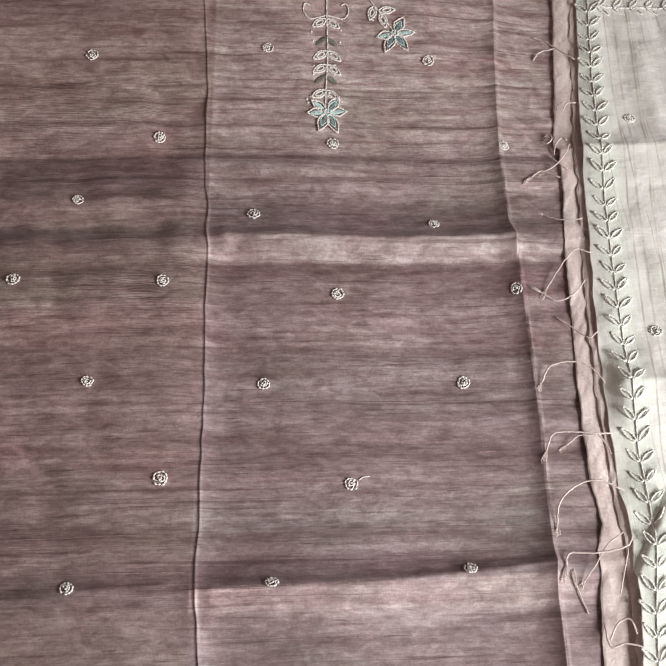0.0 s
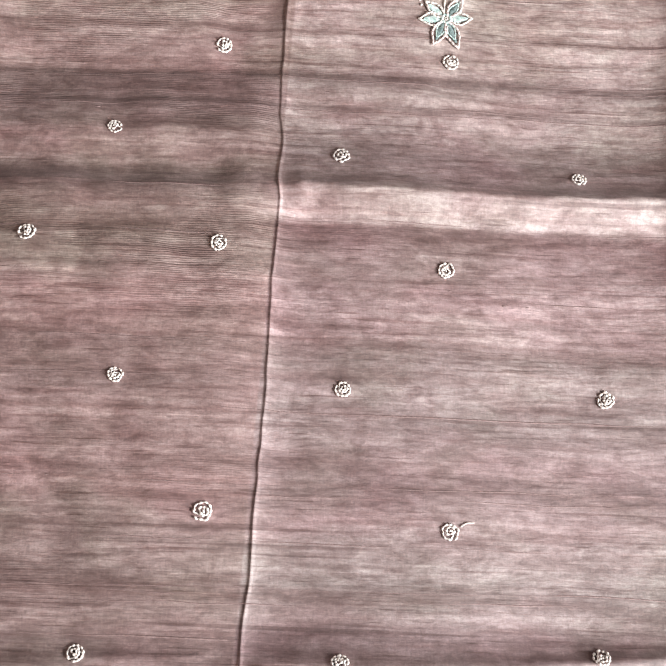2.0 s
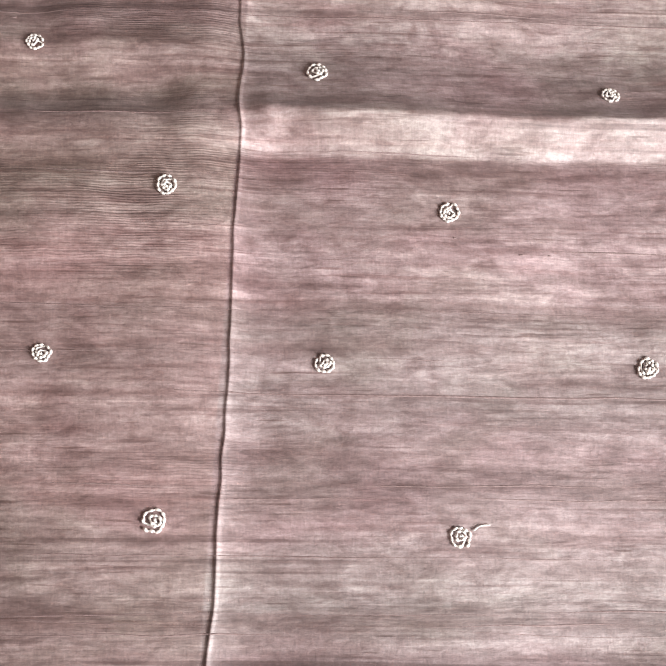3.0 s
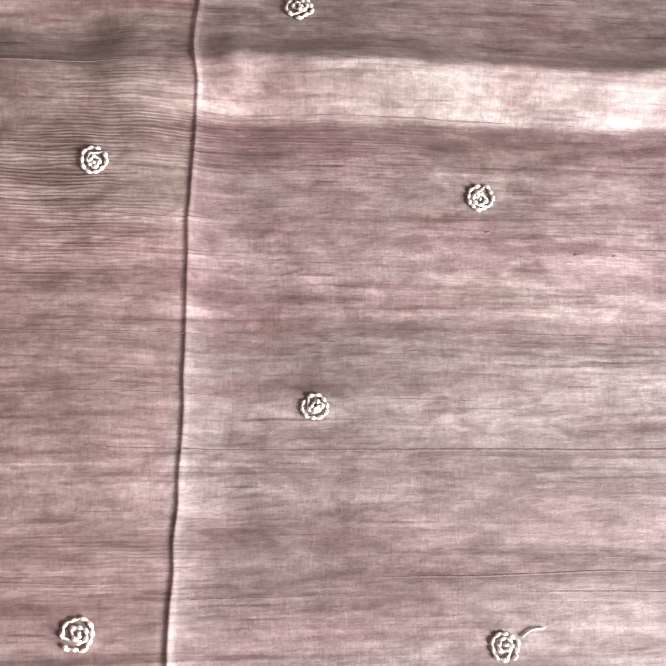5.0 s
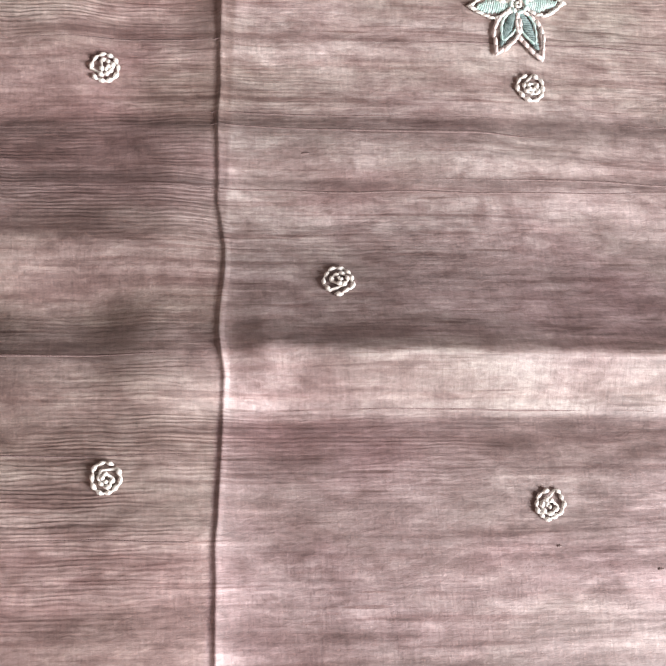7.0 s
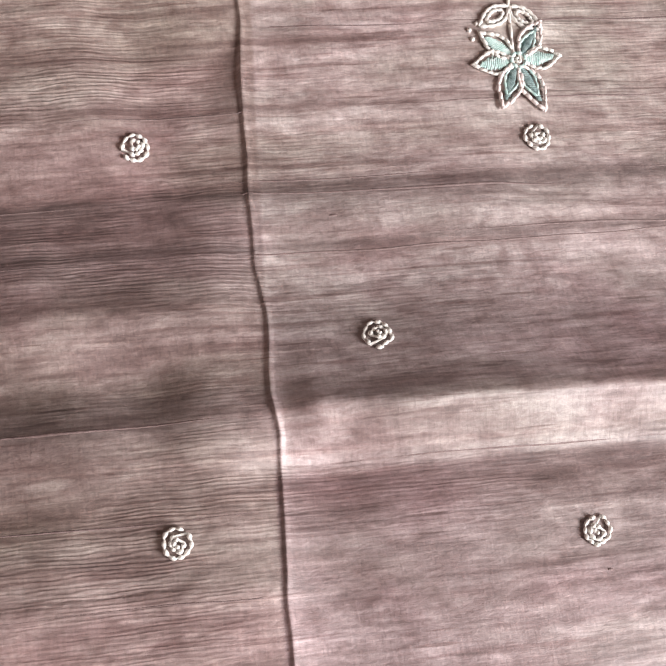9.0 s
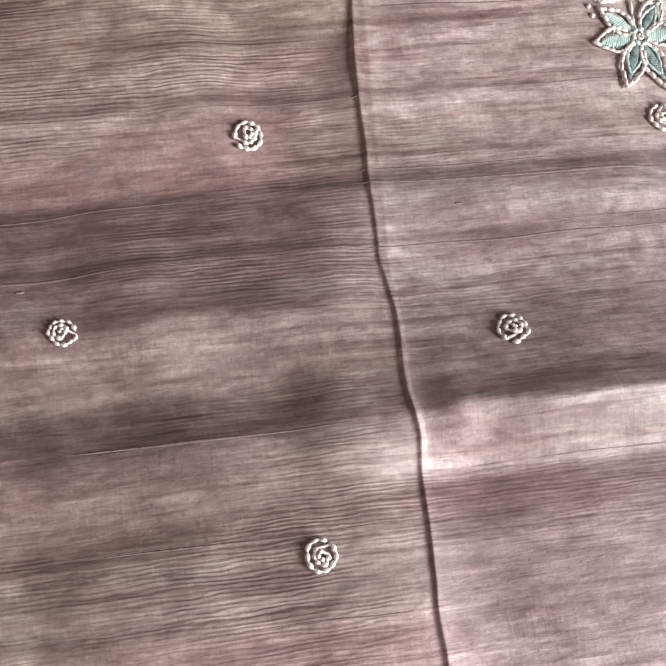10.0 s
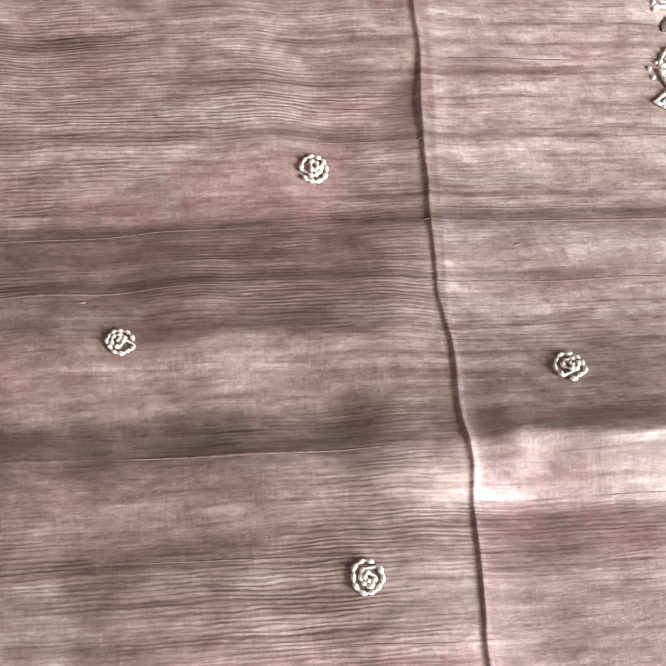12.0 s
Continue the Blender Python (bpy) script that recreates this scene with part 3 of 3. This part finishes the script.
block("wall_east", [(EAST, EAST + T, SOUTH, wy0, FLOOR, TOP), (EAST, EAST + T, wy1, NORTH, FLOOR, TOP),
                    (EAST, EAST + T, wy0, wy1, FLOOR, wz0), (EAST, EAST + T, wy0, wy1, wz1, TOP)], WALL, "plain warm beige wall with a window opening", "wall")

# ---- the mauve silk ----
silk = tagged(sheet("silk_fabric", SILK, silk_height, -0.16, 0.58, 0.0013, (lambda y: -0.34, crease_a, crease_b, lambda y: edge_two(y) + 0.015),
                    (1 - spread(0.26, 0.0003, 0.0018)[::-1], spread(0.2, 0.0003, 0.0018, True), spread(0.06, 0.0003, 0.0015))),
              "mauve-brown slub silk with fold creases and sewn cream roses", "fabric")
ROSES = [(-0.1408, 0.3998), (-0.0992, 0.3370), (-0.1508, 0.2930), (-0.1879, 0.2378), (-0.1004, 0.2314), (-0.1450, 0.1700), (-0.1057, 0.1096),
         (-0.1555, 0.0532), (-0.0254, 0.4009), (0.0831, 0.3904), (0.0120, 0.3284), (0.1248, 0.3216), (-0.0430, 0.2770), (0.0702, 0.2650),
         (0.0040, 0.2190), (0.1155, 0.2165), (-0.0450, 0.1630), (0.0735, 0.1576), (-0.0003, 0.0998), (-0.0492, 0.0475), (0.0594, 0.0468)]
rose_kinds = [mesh_of("rosette", rosette_mesh(40 + k), CREAM) for k in range(6)]
for k, (x, y) in enumerate(ROSES):
    place("rosette", rose_kinds[k % 6], silk, on(silk_height, x, y, 67 * k, 1.03 + 0.07 * math.sin(2.3 * k) + (0.12 if k == 10 else 0.0)))
bm = bmesh.new()
tube(bm, smooth_line(drape(silk_height, [(0.0042, 0.1018), (0.007, 0.1034), (0.0105, 0.1036)], 0.0006)), 0.0003)
part("thread_tail", bm, CREAM, silk, "loose cream thread end")

# single thick weft yarns that stand out of the weave: height up the cloth, thickness, from x, to x
def slub_yarn(y0, thick, x0, x1, seed, material=DUSK):
    xs = np.arange(x0, x1, 0.0016)
    ys = y0 - WEFT * (xs + 0.02) + 0.0016 * ripple(xs, xs * 0, 13, 1, seed) + 0.0005 * ripple(xs, xs * 0, 60, 1, seed + 1)
    fat = thick * np.clip(0.45 + 0.95 * ripple(xs, xs * 0, 26, 1, seed + 2), 0.04, 1.2)
    zs = silk_height(xs, ys) - 0.66 * fat
    bm = bmesh.new()
    tube(bm, list(zip(xs, ys, zs)), fat.tolist(), 5, 0.3)
    part("slub_yarn", bm, material, silk)


for k, (y, thick, x0, x1) in enumerate(((0.3010, 0.00042, -0.30, 0.15), (0.3045, 0.00048, -0.06, 0.15), (0.3170, 0.00050, -0.30, 0.15), (0.3205, 0.00036, -0.30, 0.14),
                                        (0.2050, 0.00036, -0.06, 0.13), (0.1185, 0.00046, -0.30, 0.13), (0.1130, 0.00030, -0.08, 0.13), (0.1500, 0.00044, -0.10, 0.12),
                                        (0.0680, 0.00032, -0.30, 0.12), (0.0712, 0.00034, -0.30, 0.12), (0.0745, 0.00032, -0.30, 0.12), (0.0940, 0.00034, -0.20, 0.06),
                                        (0.0385, 0.00044, -0.30, 0.10), (0.3420, 0.00036, -0.30, 0.13), (0.3665, 0.00040, -0.06, 0.14), (0.3860, 0.00044, -0.30, 0.14),
                                        (0.4010, 0.00040, -0.30, 0.14), (0.1815, 0.00036, -0.30, 0.12), (0.2560, 0.00040, -0.30, -0.074), (0.2440, 0.00038, -0.06, 0.12),
                                        (0.1640, 0.00030, -0.30, 0.00), (0.0540, 0.00040, -0.30, -0.092), (0.2330, 0.00028, -0.25, -0.08), (0.2120, 0.00030, -0.30, -0.08))):
    slub_yarn(y, thick * 1.35, x0, x1, 200 + 3 * k)
r = random.Random(8)
for x, y in [(-0.049, 0.3120), (0.030, 0.2020), (0.041, 0.2015)] + [(r.uniform(-0.2, 0.12), r.uniform(0.03, 0.42)) for _ in range(5)]:
    bm = bmesh.new()
    half = r.uniform(0.0007, 0.0019)
    tube(bm, [(-half, 0, 0), (-half / 2, 0.0001, 0.0001), (half / 2, 0, 0.0001), (half, 0.0001, 0)], r.uniform(0.00022, 0.00036), 5, 0.3)
    part("slub_knot", bm, DUSK, silk, "", on(silk_height, x, y, 0, 1, -0.00012))

flower(silk, silk_height, 0.0104, 0.3512, [(-0.0135, -0.0005, 0.0062, MINT), (-0.0100, 0.0090, 0.0055, MINT), (0.0088, 0.0115, 0.0056, SLATE),
                                         (0.0130, 0.0008, 0.0058, MINT), (-0.0068, -0.0135, 0.0062, SLATE), (0.0055, -0.0150, 0.0062, SLATE)])
flower(silk, silk_height, 0.0624, 0.4128, [(-0.0125, -0.0030, 0.0062, MINT), (0.0075, 0.0130, 0.0065, SLATE), (0.0140, 0.0005, 0.0055, MINT),
                                         (0.0075, -0.0140, 0.0062, SLATE), (-0.0080, -0.0150, 0.0062, SLATE)])
sewn_line(silk, "flower_stem", silk_height, [(0.0092, 0.3530), (0.0110, 0.3695), (0.0138, 0.3890), (0.0151, 0.4025), (0.0172, 0.4340), (0.0194, 0.4560)], 0.00055, CREAM)
sewn_line(silk, "flower_stem", silk_height, [(0.0614, 0.4155), (0.0563, 0.4245), (0.0512, 0.4335), (0.0442, 0.4445)], 0.0005, CREAM)
leaf_mesh = mesh_of("leaf", outline_bm(0.0118, 0.0054, 0.00058, True), CREAM)
dark_leaf = mesh_of("leaf_shade", fill_bm(0.0110, 0.0052), OLIVE)
for x, y in ((0.0108, 0.3680), (0.0134, 0.3878), (0.0146, 0.3985), (0.0160, 0.4238)):
    for turn in (-36, 216):
        place("leaf", leaf_mesh, silk, on(silk_height, x, y, turn - 6))
for x, y in ((0.0122, 0.3800), (0.0150, 0.4095)):
    for turn in (-42, 222):
        place("leaf", dark_leaf, silk, on(silk_height, x, y, turn - 6), "dark olive satin-stitched leaf")
for x, y, turn in ((0.0543, 0.4285, -78), (0.0502, 0.4340, -110), (0.0532, 0.4305, 5)):
    place("leaf", leaf_mesh, silk, on(silk_height, x, y, turn))
for way in (-1, 1):
    curl = [(0.0165 + 0.76 * way * dx, 0.4335 + dy) for dx, dy in ((0.001, -0.007), (0.008, -0.0085), (0.0155, -0.0095), (0.0205, -0.004), (0.0185, 0.002), (0.014, 0.0005))]
    sewn_line(silk, "scroll", silk_height, curl, 0.0005, CREAM, "", 0.0025)
bead = bmesh.new()
bmesh.ops.create_icosphere(bead, subdivisions=1, radius=0.0008)
bead_mesh = mesh_of("knot", bead, CREAM)
for x, y in ((0.0035, 0.3805), (0.0179, 0.3805), (0.0044, 0.3871), (0.0188, 0.3880), (0.0052, 0.4140), (0.0254, 0.4149), (0.0057, 0.4066), (0.0240, 0.4057),
             (-0.0023, 0.3613), (0.0002, 0.3632), (0.0181, 0.3561), (-0.0018, 0.3585), (0.0602, 0.4288), (0.0485, 0.4232)):
    place("knot", bead_mesh, silk, on(silk_height, x, y))


# ---- the raw edges beside it ----
def edge_height(base, seed, fold, start, end):
    """A soft rolled edge that lies on the silk, between two wavering lines."""
    def height(x, y):
        x, y = np.asarray(x, float), np.asarray(y, float)
        t = np.clip((x - start(y)) / (end(y) - start(y)), 0, 1)
        z = base + 0.0006 * np.sin(math.pi * t) * (0.7 + 0.5 * ripple(x * 0, y, 1, 38, seed + 2)) - 0.0004 * (1 - step(t, 0, 0.08))
        z = z + 0.0005 * ripple(x + 0.9 * y, y - 0.5 * x, 120, 30, seed) + 0.0003 * ripple(x - 0.7 * y, y, 260, 70, seed + 4) + 0.0004 * ripple(x, y, 60, 22, seed + 1)
        return np.maximum(z + ridge(y - 0.3165, fold, 0.03, 0.002), silk_height(x, y) + 0.0008)
    return height


raw_a = edge_height(0.0026, 51, 0.0020, edge_one, edge_two)
raw_b = edge_height(0.0039, 53, 0.0016, edge_two, lambda y: edge_three(y) + 0.004)
strip_a = tagged(sheet("raw_edge", BEIGE, raw_a, -0.16, 0.58, 0.0013, (edge_one, lambda y: edge_two(y) + 0.006), (spread(0.025, 0.0005, 0.0013),)),
                 "pinkish-beige raw silk edge with loose threads", "fabric edge", "raw edges")
strip_b = tagged(sheet("raw_edge", BEIGE, raw_b, -0.16, 0.58, 0.0013, (lambda y: edge_two(y) + 0.0012 * ripple(y, y * 0, 150, 1, 57), lambda y: edge_three(y) + 0.009), (spread(0.02, 0.0005, 0.0013),)),
                 "narrow beige raw silk edge under the pale cloth", "fabric edge", "raw edges")

# ---- the pale cloth ----
pale = tagged(sheet("pale_fabric", PALE, pale_height, -0.16, 0.58, 0.0013, (edge_three, lambda y: 0.42), (spread(0.25, 0.0006, 0.0018),)),
              "pale grey-green silk with a sewn leaf border and fold creases", "fabric")
for k, (x, y) in enumerate(((0.2140, 0.337), (0.1955, 0.180))):
    place("rosette", mesh_of("rosette", rosette_mesh(60 + k), IVORY), pale, on(pale_height, x, y, 40 * k), "ivory sewn rose")


def vine_x(y):
    return float(np.interp(y, [-0.05, 0.002, 0.024, 0.049, 0.071, 0.106, 0.14, 0.17, 0.207, 0.246, 0.29, 0.333, 0.375, 0.431, 0.5], [0.144, 0.1535, 0.158, 0.164, 0.166, 0.1675, 0.170, 0.173, 0.176, 0.180, 0.185, 0.190, 0.195, 0.204, 0.213]))


vine_leaf = mesh_of("vine_leaf", outline_bm(0.0108, 0.0030, 0.00056), IVORY)
sewn_line(pale, "vine_stem", pale_height, [(vine_x(y), y) for y in np.linspace(-0.04, 0.47, 60)], 0.00045, IVORY)
for k in range(41):
    y = -0.035 + 0.0122 * k
    x = vine_x(y)
    for turn in (46, 134):
        place("vine_leaf", vine_leaf, pale, on(pale_height, x + (0.0008 if turn < 90 else -0.0008), y, turn - 6 + 5 * math.sin(3.1 * k + turn), 1.0 + 0.08 * math.sin(1.7 * k)))
sewn_line(pale, "vine_stem", pale_height, [(0.208 + 0.012 * k, 0.4330 - 0.0004 * k) for k in range(14)], 0.00045, IVORY)
for k in range(13):
    for turn in (44, -44):
        place("vine_leaf", vine_leaf, pale, on(pale_height, 0.211 + 0.0122 * k, 0.4330, turn))


# ---- loose threads ----
def thread(parent, pts, radius=0.00042, tuft=True):
    """A frayed thread that springs out of a raw edge and lies over the silk; pts: x, y, height over the silk."""
    line = smooth_line([(x, y, float(silk_height(x, y)) + h) for x, y, h in pts], 7)
    bm = bmesh.new()
    kink = random.Random(round(1e5 * line[0].x + 1e4 * line[0].y))
    line = [p + Vector((kink.uniform(-1, 1), kink.uniform(-1, 1), 0)) * 0.00022 for p in line]
    radius *= 1.05
    tube(bm, line, radius, 6, 0.7)
    if tuft:
        end, back = line[0], (line[0] - line[2]).normalized()
        r = random.Random(round(1e4 * end.x + 1e5 * end.y))
        side = back.cross(Vector((0, 0, 1))).normalized()
        long = r.uniform(0.006, 0.009)
        for _ in range(20):
            out = side * r.gauss(0, 0.0008) + Vector((0, 0, r.uniform(-0.0002, 0.0008)))
            tail = side * r.gauss(0, 0.0009)
            reach = long * r.uniform(0.55, 1.25)
            tube(bm, [end - back * r.uniform(0.001, 0.003), end + back * reach * 0.3 + out * r.uniform(0.5, 1), end + back * reach * 0.65 + out, end + back * reach + tail], radius * 0.32, 5, 0.5)
    part("loose_thread", bm, FRAY, parent)


thread(strip_a, [(0.161, 0.4115, 0.001), (0.168, 0.4065, 0.003), (0.1735, 0.3985, 0.006), (0.184, 0.385, 0.009)], 0.0005, False)
thread(strip_a, [(0.158, 0.391, 0.001), (0.163, 0.3970, 0.002), (0.1735, 0.3985, 0.005)], 0.0005, False)
thread(strip_a, [(0.150, 0.3005, 0.001), (0.157, 0.304, 0.003), (0.164, 0.311, 0.006), (0.168, 0.318, 0.007)])
thread(strip_a, [(0.1525, 0.3145, 0.001), (0.157, 0.3075, 0.003), (0.164, 0.300, 0.003)], 0.0004, False)
thread(strip_a, [(0.1535, 0.3265, 0.001), (0.1545, 0.3215, 0.003), (0.158, 0.3245, 0.004), (0.1575, 0.3290, 0.003), (0.154, 0.3280, 0.001)], 0.0005, False)
thread(strip_a, [(0.158, 0.3130, 0.001), (0.1595, 0.3190, 0.004), (0.164, 0.3235, 0.006), (0.1665, 0.3205, 0.007)], 0.0005, False)
thread(strip_b, [(0.169, 0.345, 0.005), (0.172, 0.3495, 0.008), (0.178, 0.3490, 0.009)], 0.0005, False)
thread(strip_a, [(0.139, 0.296, 0.001), (0.147, 0.300, 0.002), (0.157, 0.293, 0.005)])
thread(strip_a, [(0.142, 0.268, 0.001), (0.150, 0.262, 0.004), (0.159, 0.259, 0.007), (0.164, 0.2595, 0.008)])
thread(strip_a, [(0.134, 0.214, 0.001), (0.143, 0.226, 0.004), (0.155, 0.238, 0.008), (0.165, 0.235, 0.009)])
thread(strip_a, [(0.130, 0.213, 0.001), (0.140, 0.206, 0.003), (0.150, 0.209, 0.006), (0.158, 0.217, 0.008)])
thread(strip_b, [(0.136, 0.196, 0.001), (0.145, 0.186, 0.004), (0.152, 0.178, 0.007), (0.158, 0.181, 0.009)], 0.0004, False)
thread(strip_b, [(0.119, 0.152, 0.001), (0.126, 0.162, 0.004), (0.140, 0.1625, 0.008), (0.149, 0.157, 0.010), (0.155, 0.147, 0.010)], 0.0005)
thread(strip_b, [(0.114, 0.110, 0.001), (0.120, 0.120, 0.004), (0.132, 0.1195, 0.007), (0.143, 0.117, 0.010), (0.153, 0.1165, 0.010)], 0.0005)
thread(strip_a, [(0.127, 0.113, 0.001), (0.135, 0.118, 0.004), (0.143, 0.117, 0.008)], 0.0004)
thread(strip_b, [(0.150, 0.104, 0.009), (0.147, 0.112, 0.010), (0.144, 0.117, 0.010)], 0.0004, False)
thread(strip_b, [(0.112, 0.066, 0.001), (0.116, 0.080, 0.004), (0.127, 0.088, 0.007), (0.139, 0.089, 0.010), (0.152, 0.082, 0.010)], 0.0005)
thread(strip_b, [(0.112, 0.043, 0.001), (0.116, 0.0505, 0.003), (0.130, 0.049, 0.007), (0.146, 0.0505, 0.010), (0.151, 0.056, 0.010)], 0.0005)
thread(strip_a, [(0.121, 0.034, 0.001), (0.128, 0.042, 0.004), (0.137, 0.053, 0.007), (0.147, 0.059, 0.009)], 0.0004)
thread(strip_a, [(0.117, 0.034, 0.001), (0.1185, 0.027, 0.001), (0.121, 0.018, 0.001)], 0.0004)
thread(strip_b, [(0.139, 0.026, 0.006), (0.142, 0.036, 0.009), (0.147, 0.049, 0.010)], 0.0004, False)
thread(strip_b, [(0.128, 0.012, 0.004), (0.127, 0.004, 0.005), (0.1285, -0.001, 0.006), (0.136, 0.000, 0.008), (0.145, -0.003, 0.010)], 0.0005, False)
thread(strip_b, [(0.128, 0.002, 0.005), (0.134, 0.011, 0.008), (0.140, 0.012, 0.010), (0.142, 0.004, 0.010)], 0.0005, False)
